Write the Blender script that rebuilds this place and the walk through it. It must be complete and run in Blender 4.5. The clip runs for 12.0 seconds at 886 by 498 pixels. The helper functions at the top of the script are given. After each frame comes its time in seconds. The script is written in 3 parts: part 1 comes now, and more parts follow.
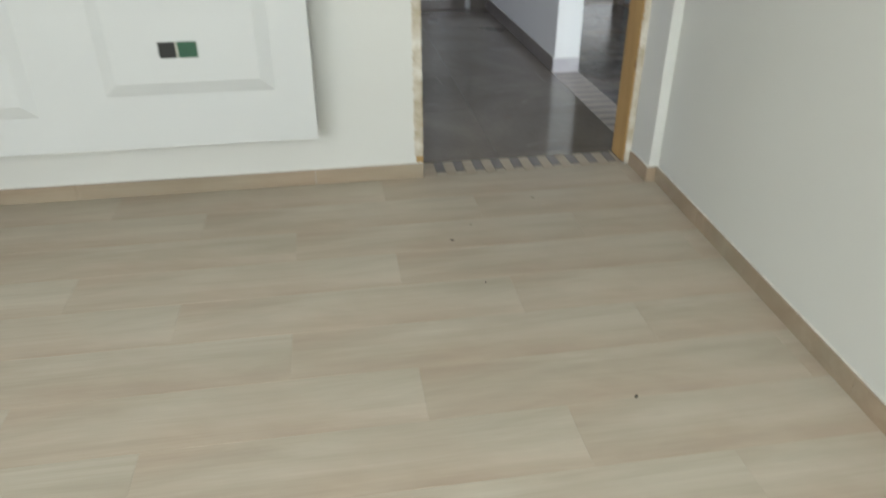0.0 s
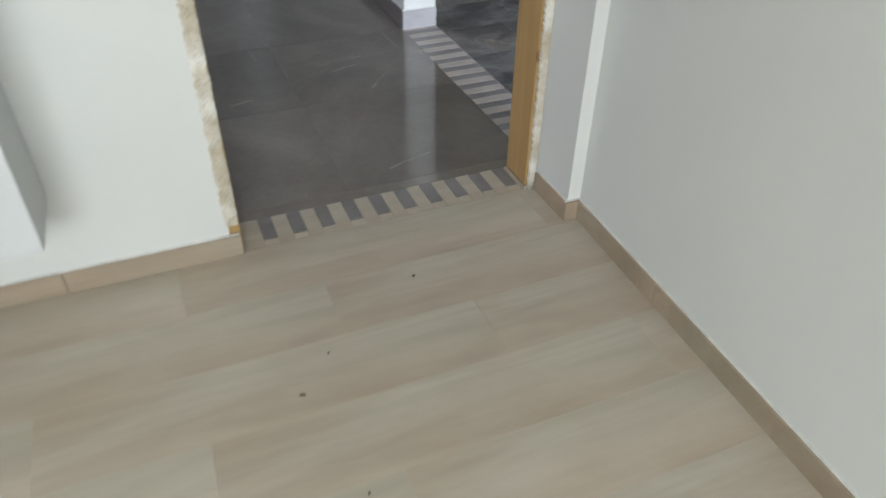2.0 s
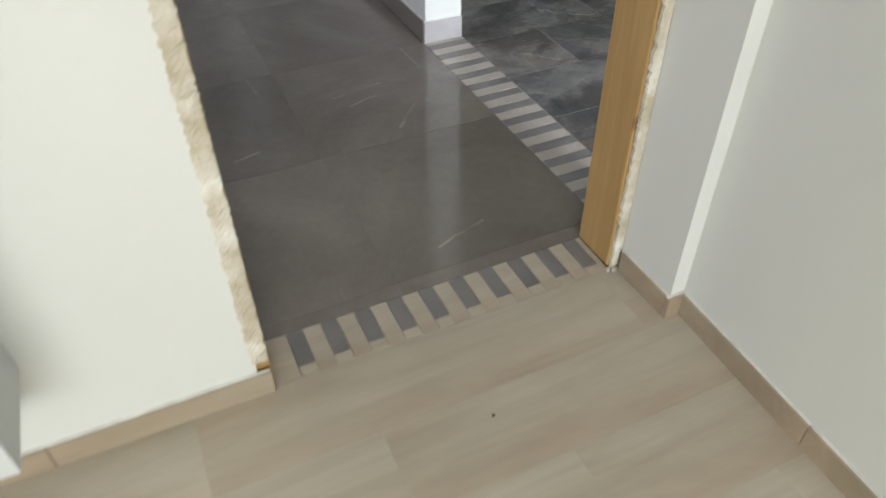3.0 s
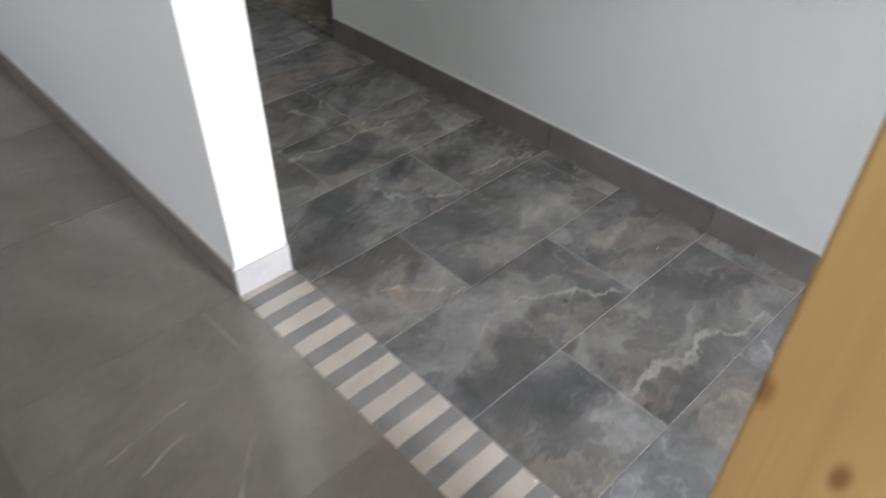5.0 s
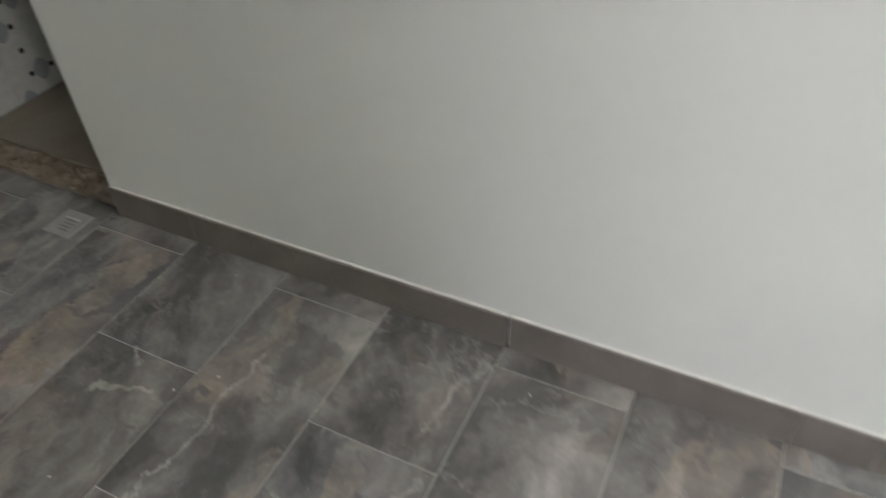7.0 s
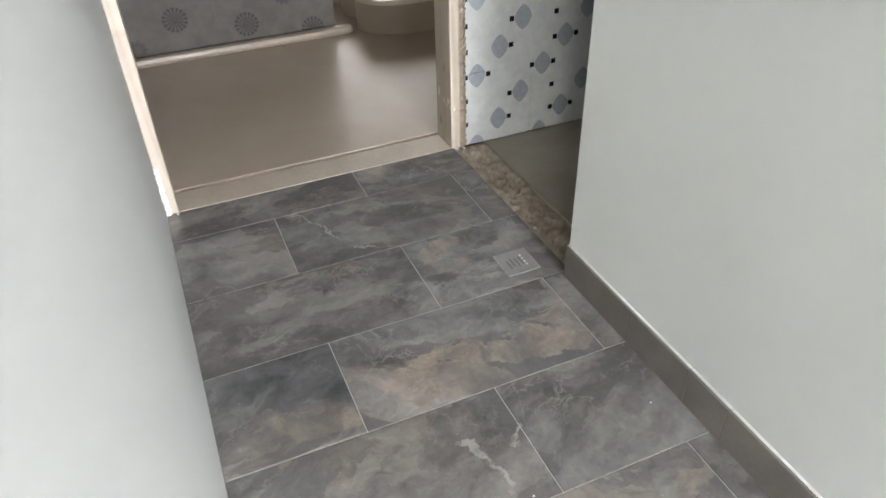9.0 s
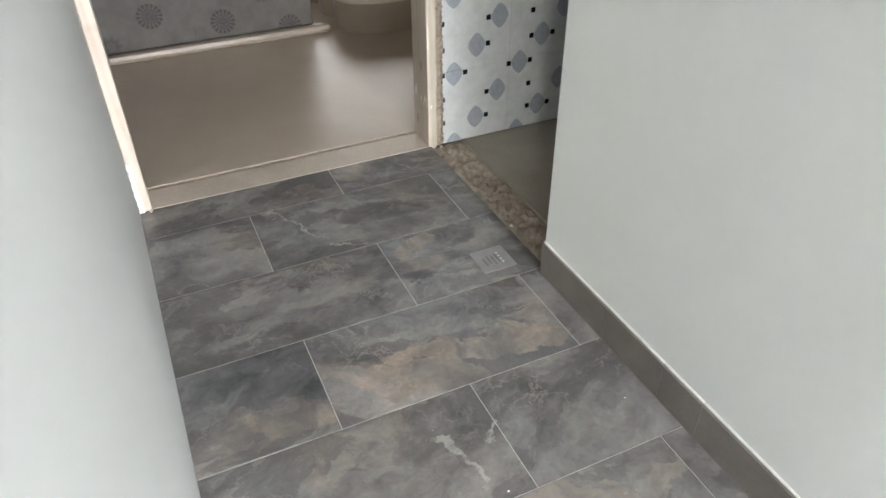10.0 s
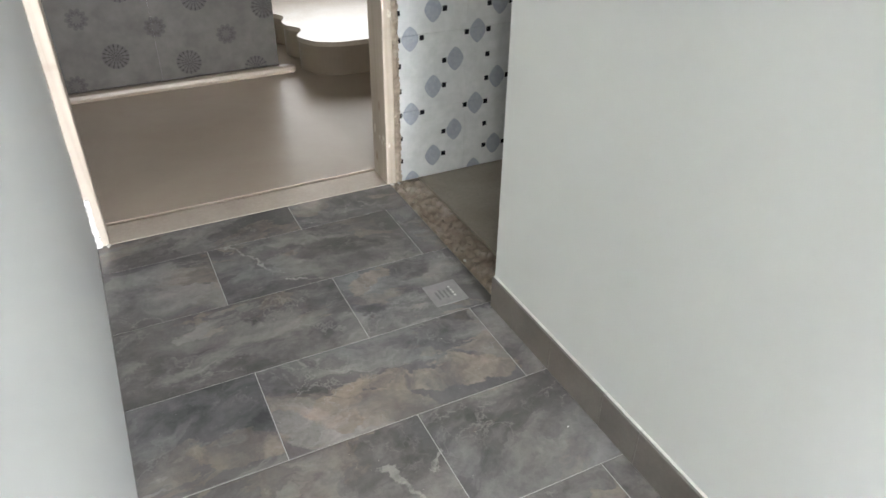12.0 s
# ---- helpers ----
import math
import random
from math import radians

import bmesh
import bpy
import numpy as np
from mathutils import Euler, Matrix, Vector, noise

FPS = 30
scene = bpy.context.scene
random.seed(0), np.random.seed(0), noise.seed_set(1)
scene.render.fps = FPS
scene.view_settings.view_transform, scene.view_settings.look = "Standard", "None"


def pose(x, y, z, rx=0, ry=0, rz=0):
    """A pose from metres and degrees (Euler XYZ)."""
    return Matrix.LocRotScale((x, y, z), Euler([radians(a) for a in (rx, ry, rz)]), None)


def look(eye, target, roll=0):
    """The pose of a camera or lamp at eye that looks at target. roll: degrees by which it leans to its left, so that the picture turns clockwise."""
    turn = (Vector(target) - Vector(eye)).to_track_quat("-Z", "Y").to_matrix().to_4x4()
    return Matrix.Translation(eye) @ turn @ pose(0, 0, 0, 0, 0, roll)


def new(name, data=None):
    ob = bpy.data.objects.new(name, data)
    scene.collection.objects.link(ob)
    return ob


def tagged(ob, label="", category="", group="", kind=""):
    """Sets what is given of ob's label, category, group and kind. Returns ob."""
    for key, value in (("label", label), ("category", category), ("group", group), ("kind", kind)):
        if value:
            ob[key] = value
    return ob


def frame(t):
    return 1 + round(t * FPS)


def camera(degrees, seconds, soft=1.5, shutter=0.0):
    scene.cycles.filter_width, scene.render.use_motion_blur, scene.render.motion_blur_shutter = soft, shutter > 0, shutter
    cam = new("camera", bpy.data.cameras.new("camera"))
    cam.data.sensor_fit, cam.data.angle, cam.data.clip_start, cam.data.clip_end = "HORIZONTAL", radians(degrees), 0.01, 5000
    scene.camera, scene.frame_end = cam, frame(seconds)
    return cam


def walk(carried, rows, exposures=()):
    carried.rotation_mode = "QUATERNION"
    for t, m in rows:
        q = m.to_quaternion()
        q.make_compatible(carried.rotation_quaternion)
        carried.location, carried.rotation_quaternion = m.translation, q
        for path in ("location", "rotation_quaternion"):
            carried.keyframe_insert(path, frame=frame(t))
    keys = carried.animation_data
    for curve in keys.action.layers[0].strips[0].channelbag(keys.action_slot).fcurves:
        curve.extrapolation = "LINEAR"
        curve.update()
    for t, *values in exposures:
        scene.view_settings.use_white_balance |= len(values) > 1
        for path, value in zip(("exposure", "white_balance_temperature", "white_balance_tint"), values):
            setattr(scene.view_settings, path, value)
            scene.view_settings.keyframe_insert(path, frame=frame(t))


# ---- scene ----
cam = camera(64.0, 12.0, soft=1.5, shutter=0.5)
PATH = [
    (0, (-1.453, -3.941, 1.196), (-1.183, -2.229, 0.197), -0.1),
    (0.5, (-1.451, -3.718, 1.189), (-1.09, -2.154, -0.004), -1.3),
    (1, (-1.373, -3.465, 1.176), (-1.038, -1.92, -0.05), -2.1),
    (1.5, (-1.268, -3.231, 1.163), (-0.907, -1.695, -0.066), -0.2),
    (2, (-1.212, -2.881, 1.188), (-0.592, -1.43, -0.04), 0.9),
    (2.5, (-1.254, -2.605, 1.18), (-0.584, -1.219, -0.098), 0.7),
    (2.7, (-1.225, -2.475, 1.2), (-0.642, -1.073, -0.104), -0.8),
    (4.3, (-0.93, -1.608, 1.29), (0.04, -0.607, -0.145), 1.5),
    (4.5, (-0.845, -1.47, 1.307), (0.06, -0.43, -0.142), 0.5),
    (4.7, (-0.805, -1.372, 1.299), (0.143, -0.32, -0.086), 1.0),
    (5, (-0.694, -1.237, 1.282), (0.362, -0.133, -0.009), 0.6),
    (5.3, (-0.583, -1.092, 1.258), (0.639, -0.154, -0.027), 1.3),
    (5.5, (-0.516, -0.934, 1.273), (0.84, -0.211, -0.007), -0.2),
    (6, (-0.428, -0.734, 1.275), (0.965, -0.322, -0.099), -1.2),
    (6.5, (-0.217, -0.468, 1.287), (1.115, -0.049, -0.146), -1.4),
    (6.7, (-0.13, -0.43, 1.28), (1.19, 0.08, -0.125), -1.9),
    (8.3, (0.104, -0.074, 1.21), (1.066, 1.208, 0.018), -2.2),
    (8.5, (0.095, -0.075, 1.223), (0.924, 1.287, 0.016), -1.6),
    (9, (0.086, -0.079, 1.218), (0.699, 1.407, 0.028), -1.8),
    (9.5, (0.097, -0.08, 1.209), (0.75, 1.424, 0.064), -0.9),
    (10, (0.093, -0.088, 1.205), (0.759, 1.378, 0.019), -0.6),
    (10.5, (0.107, -0.126, 1.222), (0.788, 1.348, 0.055), -1.2),
    (11, (0.137, -0.146, 1.217), (0.879, 1.318, 0.074), -0.1),
    (11.5, (0.145, -0.156, 1.226), (0.911, 1.313, 0.105), -0.2),
    (12, (0.132, -0.159, 1.221), (0.886, 1.335, 0.126), 0.7),
]
EXPOSURES = [
    (0.0, -0.1, 6700, 8), (0.5, -0.1, 6550, 9), (1.0, -0.16, 6550, 9), (1.5, -0.02, 6500, 10), (2.0, 0.08, 6400, 10), (2.7, 0.25, 6650, 10), (4.3, 0.36, 7500, 8), (4.6, 0.42, 7350, 10), (5.0, 0.84, 6950, 11),
    (5.5, 0.98, 7050, 11), (6.0, 0.98, 7250, 11), (6.7, 1.12, 7550, 11), (8.3, 0.80, 7200, 9), (8.5, 1.0, 7200, 9), (8.8, 2.22, 7150, 12), (11.0, 2.28, 7100, 11), (12.0, 2.23, 7100, 11),
]
walk(cam, [(t, look(eye, target, roll)) for t, eye, target, roll in PATH], EXPOSURES)

# ---- world and large lights ----
world = bpy.data.worlds.new("sky")
world.use_nodes = True
scene.world = world
wt = world.node_tree
sky = wt.nodes.new("ShaderNodeTexSky")
sky.sky_type, sky.sun_disc = "NISHITA", False
sky.sun_elevation, sky.sun_rotation = radians(42), radians(150)
wt.links.new(sky.outputs[0], wt.nodes["Background"].inputs[0])
wt.nodes["Background"].inputs[1].default_value = 0.08


def window_light(name, m, w, h, watts, colour):
    """Sky light that enters through an opening of w by h metres."""
    lamp = bpy.data.lights.new(name, "AREA")
    lamp.shape, lamp.size, lamp.size_y, lamp.energy, lamp.color = "RECTANGLE", w, h, watts, colour
    ob = new(name, lamp)
    ob.matrix_world = m
    return ob


# room window behind the walker, a side window far down the corridor, hall, bathroom alcove and side room windows
window_light("room_daylight", look((-2.2, -6.32, 1.85), (-1.4, -4.3, 0.2)), 2.6, 1.4, 178, (0.94, 0.985, 1.0))
window_light("corridor_daylight", look((0.96, -5.7, 1.5), (0.16, -5.15, 1.35)), 0.95, 1.5, 500, (0.77, 0.845, 1.0))
window_light("hall_daylight", look((-4.62, 0.45, 1.6), (0, 0.45, 1.2)), 2.9, 1.5, 34, (0.77, 0.79, 1.0))
window_light("bath_daylight", look((1.65, 4.58, 0.72), (1.3, 2.9, 0.55)), 0.9, 0.6, 1.8, (1.0, 0.98, 0.95))
window_light("side_room_daylight", look((3.92, -2.3, 1.7), (1.0, -1.7, 0.6)), 1.3, 1.3, 88, (0.80, 0.90, 1.0))


# ---- node helpers ----
class Tree:
    """A small wrapper that builds the node tree of one material."""

    def __init__(self, name):
        self.mat = bpy.data.materials.new(name)
        self.mat.use_nodes = True
        self.t = self.mat.node_tree
        self.shader = self.t.nodes["Principled BSDF"]

    def put(self, socket, v):
        if hasattr(v, "links"):
            self.t.links.new(v, socket)
        elif isinstance(v, tuple) and len(v) == 3 and socket.type == "RGBA":
            socket.default_value = (*v, 1)
        else:
            socket.default_value = v

    def node(self, kind, ins=None, out=0, **props):
        n = self.t.nodes.new("ShaderNode" + kind)
        if "operation" in props:
            n.operation = props["operation"]
        if "noise_type" in props:
            n.noise_type = props["noise_type"]
        if "feature" in props:
            n.feature = props["feature"]
        for k, v in (ins or {}).items():
            self.put(n.inputs[k], v)
        return n.outputs[out]

    def math(self, op, a, b=0.0, c=0.0):
        return self.node("Math", {0: a, 1: b, 2: c}, operation=op)

    def vec(self, op, a, b=(0.0, 0.0, 0.0), out=0):
        return self.node("VectorMath", {0: a, 1: b}, out=out, operation=op)

    def coords(self, scale=(1, 1, 1), rand=0.0):
        c = self.node("TexCoord", out=3)
        if rand:
            r = self.node("ObjectInfo", out=5)
            c = self.vec("ADD", c, self.node("CombineXYZ", {0: self.math("MULTIPLY", r, rand), 1: self.math("MULTIPLY", r, rand * 2.7), 2: self.math("MULTIPLY", r, rand * 0.6)}))
        return self.vec("MULTIPLY", c, tuple(float(s) for s in scale))

    def rand(self):
        return self.node("ObjectInfo", out=5)

    def noise(self, c, scale, detail=4.0, rough=0.55, dist=0.0):
        return self.node("TexNoise", {"Vector": c, "Scale": scale, "Detail": detail, "Roughness": rough, "Distortion": dist})

    def ramp(self, f, *stops):
        n = self.t.nodes.new("ShaderNodeValToRGB")
        e = n.color_ramp.elements
        while len(e) < len(stops):
            e.new(0.5)
        for k, (p, col) in zip(e, stops):
            k.position = p
            k.color = (*col, 1) if isinstance(col, tuple) else (col, col, col, 1)
        self.put(n.inputs[0], f)
        return n.outputs[0]

    def mix(self, f, a, b, mode="MIX"):
        n = self.t.nodes.new("ShaderNodeMix")
        n.data_type, n.blend_type = "RGBA", mode
        self.put(n.inputs[0], f), self.put(n.inputs[6], a), self.put(n.inputs[7], b)
        return n.outputs[2]

    def tone(self, p, q):
        return tuple((u + v) / 2 for u, v in zip(p, q))

    def bump(self, h, strength=0.2, dist=0.002):
        return self.node("Bump", {"Strength": strength, "Distance": dist, "Height": h})

    def done(self, colour, rough=0.5, metal=0.0, normal=None, spec=0.5):
        s = self.shader.inputs
        self.put(s["Base Color"], colour), self.put(s["Roughness"], rough), self.put(s["Metallic"], metal)
        self.put(s["Specular IOR Level"], spec)
        if normal is not None:
            self.put(s["Normal"], normal)
        return self.mat


def paint(name, col, dirt=0.06):
    """Matt wall paint with roller grain, faint clouds and a few scuffs."""
    t = Tree(name)
    c = t.coords()
    big = t.ramp(t.noise(c, 0.9, 3), (0.3, 1 - dirt), (0.7, 1.0))
    scuff = t.ramp(t.noise(t.coords((6, 6, 1.5)), 2.2, 5, 0.7), (0.70, 1.0), (0.80, 1 - dirt * 1.4))
    col = t.mix(1.0, t.mix(1.0, col, big, "MULTIPLY"), scuff, "MULTIPLY")
    h = t.math("ADD", t.noise(c, 260, 3), t.math("MULTIPLY", t.noise(c, 9, 3), 1.5))
    return t.done(col, 0.62, 0, t.bump(h, 0.10, 0.0016), 0.3)


ROW = 0.302       # width of a slate tile
# prints that single corridor tiles carry: (x, y, half length, half width, turn in degrees)
RUST = ((0.66, 1.01, 0.22, 0.050, -16), (0.82, 0.99, 0.10, 0.055, -30), (0.70, 1.44, 0.085, 0.035, 24), (0.21, 0.985, 0.11, 0.045, -14), (0.44, 1.00, 0.07, 0.05, 0),
        (0.20, -0.235, 0.12, 0.055, -38), (0.52, 0.17, 0.10, 0.05, 20), (0.43, -0.985, 0.10, 0.065, 25), (0.74, -1.12, 0.13, 0.022, -28))
DUSK = ((0.22, -0.535, 0.27, 0.080, 10), (0.50, -0.875, 0.27, 0.045, -9), (0.13, -0.69, 0.17, 0.080, 5), (0.57, -0.12, 0.16, 0.10, 12), (0.48, 0.43, 0.15, 0.07, 8),
        (0.82, -0.545, 0.08, 0.035, -25), (0.52, -1.14, 0.16, 0.045, 35), (0.86, -1.17, 0.06, 0.05, 0), (0.38, 1.10, 0.07, 0.022, -12), (0.67, 1.325, 0.05, 0.028, 0),
        (0.75, 0.83, 0.045, 0.028, 0), (0.27, 1.235, 0.14, 0.022, -10), (0.68, 1.66, 0.16, 0.055, -14), (0.85, 1.18, 0.09, 0.030, -12), (0.83, 1.45, 0.08, 0.05, 0), (0.78, -0.02, 0.12, 0.05, -8))
FAINT = ((0.645, -0.345, 0.040, 0.030, 60), (0.30, -0.38, 0.16, 0.05, 30), (0.72, -0.40, 0.09, 0.045, 75), (0.30, 1.37, 0.22, 0.055, -8), (0.93, 1.16, 0.05, 0.035, -30), (0.44, 0.80, 0.12, 0.08, 0))
# pale broken seams: (from x, y, to x, y, width)
SEAMS = ((0.58, -0.595, 0.43, -0.47, 0.007), (0.43, -0.47, 0.34, -0.40, 0.006), (0.34, -0.40, 0.17, -0.45, 0.004), (0.78, -0.90, 0.62, -0.84, 0.008), (0.62, -0.84, 0.30, -0.78, 0.014),
         (0.95, -0.99, 0.79, -1.09, 0.008), (0.79, -1.09, 0.60, -1.19, 0.010), (0.68, -0.92, 0.60, -1.12, 0.009), (0.59, 0.02, 0.47, 0.07, 0.009), (0.47, 0.07, 0.40, 0.15, 0.009), (0.40, 0.15, 0.42, 0.28, 0.005),
         (0.94, 0.015, 0.69, 0.08, 0.012), (0.74, 0.49, 0.30, 0.53, 0.006), (0.29, -0.295, 0.13, -0.15, 0.005), (0.47, 0.77, 0.53, 0.65, 0.011), (0.57, 0.75, 0.62, 0.79, 0.009), (0.49, 1.56, 0.60, 1.515, 0.004), (0.36, 1.79, 0.49, 1.60, 0.006))


def seams(t, flat, lines):
    """How far each place lies on one of the given lines: (from x, y, to x, y, width), 1 on it and 0 off it."""
    out = None
    for x0, y0, x1, y1, wide in lines:
        bx, by = x1 - x0, y1 - y0
        q = bx * bx + by * by
        d = t.vec("SUBTRACT", flat, (x0, y0, 0.0))
        h = t.math("MAXIMUM", t.math("MINIMUM", t.vec("DOT_PRODUCT", d, (bx / q, by / q, 0.0), 1), 1.0), 0.0)
        near = t.vec("SUBTRACT", d, t.node("CombineXYZ", {0: t.math("MULTIPLY", h, bx), 1: t.math("MULTIPLY", h, by), 2: 0.0}))
        m = t.ramp(t.math("DIVIDE", t.vec("LENGTH", near, out=1), wide), (0.0, 1.0), (0.6, 0.9), (1.0, 0.0))
        out = m if out is None else t.math("MAXIMUM", out, m)
    return out


def slate(name, dark, mid, brown, light, rough=0.20, rand=37.0):
    """Printed slate stoneware: smoky clouds, cleft plates with one crisp side, rusty patches and broken pale seams."""
    t = Tree(name)
    c = t.coords((1, 1, 1), rand)
    turn = t.rand()
    warp = t.node("TexNoise", {"Vector": c, "Scale": 3.4, "Detail": 7.0, "Roughness": 0.58}, out=1)
    w = t.vec("ADD", c, t.vec("MULTIPLY", t.vec("SUBTRACT", warp, (0.5, 0.5, 0.5)), (0.24, 0.24, 0.24)))
    xyz = t.node("SeparateXYZ", {0: w})
    ys = t.t.nodes[-1].outputs[1]
    lean = t.math("MULTIPLY", t.math("SUBTRACT", turn, 0.5), 2.4)
    long = t.node("CombineXYZ", {0: t.math("MULTIPLY", t.math("ADD", xyz, t.math("MULTIPLY", ys, lean)), 1.05), 1: t.math("MULTIPLY", ys, 1.7), 2: 0.0})
    smoke = t.noise(long, 2.6, 9, 0.62)
    col = t.ramp(smoke, (0.30, tuple(0.66 * q for q in dark)), (0.44, tuple(1.02 * q for q in dark)), (0.56, mid), (0.72, light))
    cloud = t.noise(t.vec("ADD", w, (3.1, 8.2, 0.4)), 7.5, 7, 0.66)
    col = t.mix(1.0, col, t.ramp(cloud, (0.34, 0.68), (0.50, 1.0), (0.66, 1.24)), "MULTIPLY")
    # darker cleft plates with one crisp side
    plate = t.noise(t.vec("ADD", long, (4.4, 9.1, 0.0)), 2.3, 7, 0.56)
    col = t.mix(t.ramp(plate, (0.38, 0.70), (0.470, 0.50), (0.478, 0.0)), col, tuple(0.80 * q for q in dark))
    # faint rusty patches
    rust = t.noise(t.vec("ADD", long, (7.3, 2.1, 0.0)), 2.6, 8, 0.58)
    mask = t.math("MULTIPLY", t.ramp(rust, (0.545, 0.0), (0.560, 0.45), (0.64, 0.30), (0.70, 0.1)), t.ramp(t.noise(w, 6.0, 6, 0.62), (0.38, 0.15), (0.56, 1.0)))
    tan = t.mix(t.ramp(t.noise(w, 13, 6, 0.65), (0.40, 0.0), (0.62, 1.0)), tuple(0.72 * q for q in brown), tuple(1.25 * q for q in brown))
    col = t.mix(mask, col, tan)
    # the prints of single tiles
    where = t.node("NewGeometry", out=0)
    rag = t.node("TexNoise", {"Vector": where, "Scale": 9.0, "Detail": 8.0, "Roughness": 0.62}, out=1)
    flat = t.vec("MULTIPLY", t.vec("ADD", where, t.vec("MULTIPLY", t.vec("SUBTRACT", rag, (0.5, 0.5, 0.5)), (0.17, 0.17, 0.0))), (1.0, 1.0, 0.0))
    t.node("SeparateXYZ", {0: where})
    row = t.math("FLOOR", t.math("DIVIDE", t.t.nodes[-1].outputs[1], ROW))

    def prints(marks, *edge):
        out = None
        for px, py, a, b, deg in marks:
            k, n = math.cos(radians(deg)), math.sin(radians(deg))
            d = t.vec("SUBTRACT", flat, (px, py, 0.0))
            u, v = t.vec("DOT_PRODUCT", d, (k / a, n / a, 0.0), 1), t.vec("DOT_PRODUCT", d, (-n / b, k / b, 0.0), 1)
            e = t.math("MULTIPLY_ADD", u, u, t.math("MULTIPLY", v, v))
            m = t.math("MULTIPLY", t.ramp(e, *edge), t.math("COMPARE", row, float(math.floor(py / ROW)), 0.3))
            out = m if out is None else t.math("MAXIMUM", out, m)
        return out

    soft = t.ramp(t.noise(w, 5.0, 6, 0.65), (0.40, 0.15), (0.58, 1.0))
    col = t.mix(t.math("MULTIPLY", prints(DUSK, (0.0, 0.85), (0.45, 0.75), (0.80, 0.40), (1.0, 0.0)), soft), col, tuple(0.62 * q for q in dark))
    col = t.mix(t.math("MULTIPLY", prints(FAINT, (0.0, 0.60), (0.60, 0.50), (1.0, 0.0)), soft), col, light)
    col = t.mix(t.math("MULTIPLY", prints(RUST, (0.0, 0.75), (0.75, 0.80), (0.95, 0.0)), soft), col, tan)
    seam = 0.0
    for k in sorted({math.floor(0.5 * (line[1] + line[3]) / ROW) for line in SEAMS}):
        mine = [line for line in SEAMS if math.floor(0.5 * (line[1] + line[3]) / ROW) == k]
        seam = t.math("MULTIPLY_ADD", seams(t, flat, mine), t.math("COMPARE", row, float(k), 0.3), seam)
    col = t.mix(t.math("MULTIPLY", seam, t.ramp(t.noise(where, 16, 5, 0.7), (0.40, 0.15), (0.54, 0.68))), col, (0.35, 0.34, 0.325))
    # fine broken web, specks and pits
    web = t.math("ABSOLUTE", t.math("SUBTRACT", t.noise(t.vec("ADD", w, (6.1, 3.3, 1.0)), 5.5, 7, 0.60), 0.5))
    web = t.math("MULTIPLY", t.ramp(web, (0.0, 0.36), (0.014, 0.0)), t.ramp(t.noise(c, 4.5, 3), (0.47, 0.0), (0.60, 1.0)))
    col = t.mix(web, col, tuple(1.3 * q for q in light))
    speck = t.ramp(t.noise(t.coords(), 95, 2, 0.5), (0.745, 0.0), (0.77, 0.5))
    col = t.mix(speck, col, (0.50, 0.48, 0.45))
    fleck = t.ramp(t.noise(t.vec("ADD", w, (1.7, 4.4, 2.0)), 17, 9, 0.74), (0.60, 0.0), (0.72, 0.45))
    col = t.mix(fleck, col, tuple(1.1 * q for q in light))
    pit = t.ramp(t.noise(t.vec("ADD", w, (9.2, 0.6, 5.0)), 8, 9, 0.74), (0.50, 0.0), (0.80, 0.42))
    col = t.mix(pit, col, tuple(0.55 * q for q in dark))
    grain = t.noise(c, 70, 6, 0.7)
    col = t.mix(1.0, col, t.ramp(grain, (0.25, 0.90), (0.75, 1.08)), "MULTIPLY")
    col = t.mix(1.0, col, t.ramp(turn, (0.0, 0.92), (1.0, 1.08)), "MULTIPLY")
    hue = t.noise(t.coords((1.0, 1.0, 1.0), rand * 0.03), 1.6, 3, 0.5)
    col = t.mix(1.0, col, t.ramp(hue, (0.36, (0.975, 1.0, 1.02)), (0.56, (1.035, 1.0, 0.955))), "MULTIPLY")
    dust = t.ramp(t.noise(t.coords((1, 1, 1)), 2.3, 6, 0.7), (0.48, 0.0), (0.8, 0.12))
    col = t.mix(dust, col, (0.45, 0.43, 0.40))
    h = t.math("ADD", t.math("MULTIPLY", plate, 2.0), t.math("ADD", smoke, t.math("MULTIPLY", grain, 0.35)))
    r = t.math("ADD", t.math("MULTIPLY", t.noise(c, 14, 4), 0.14), rough - 0.07)
    return t.done(col, r, 0, t.bump(h, 0.08, 0.003), 0.5)


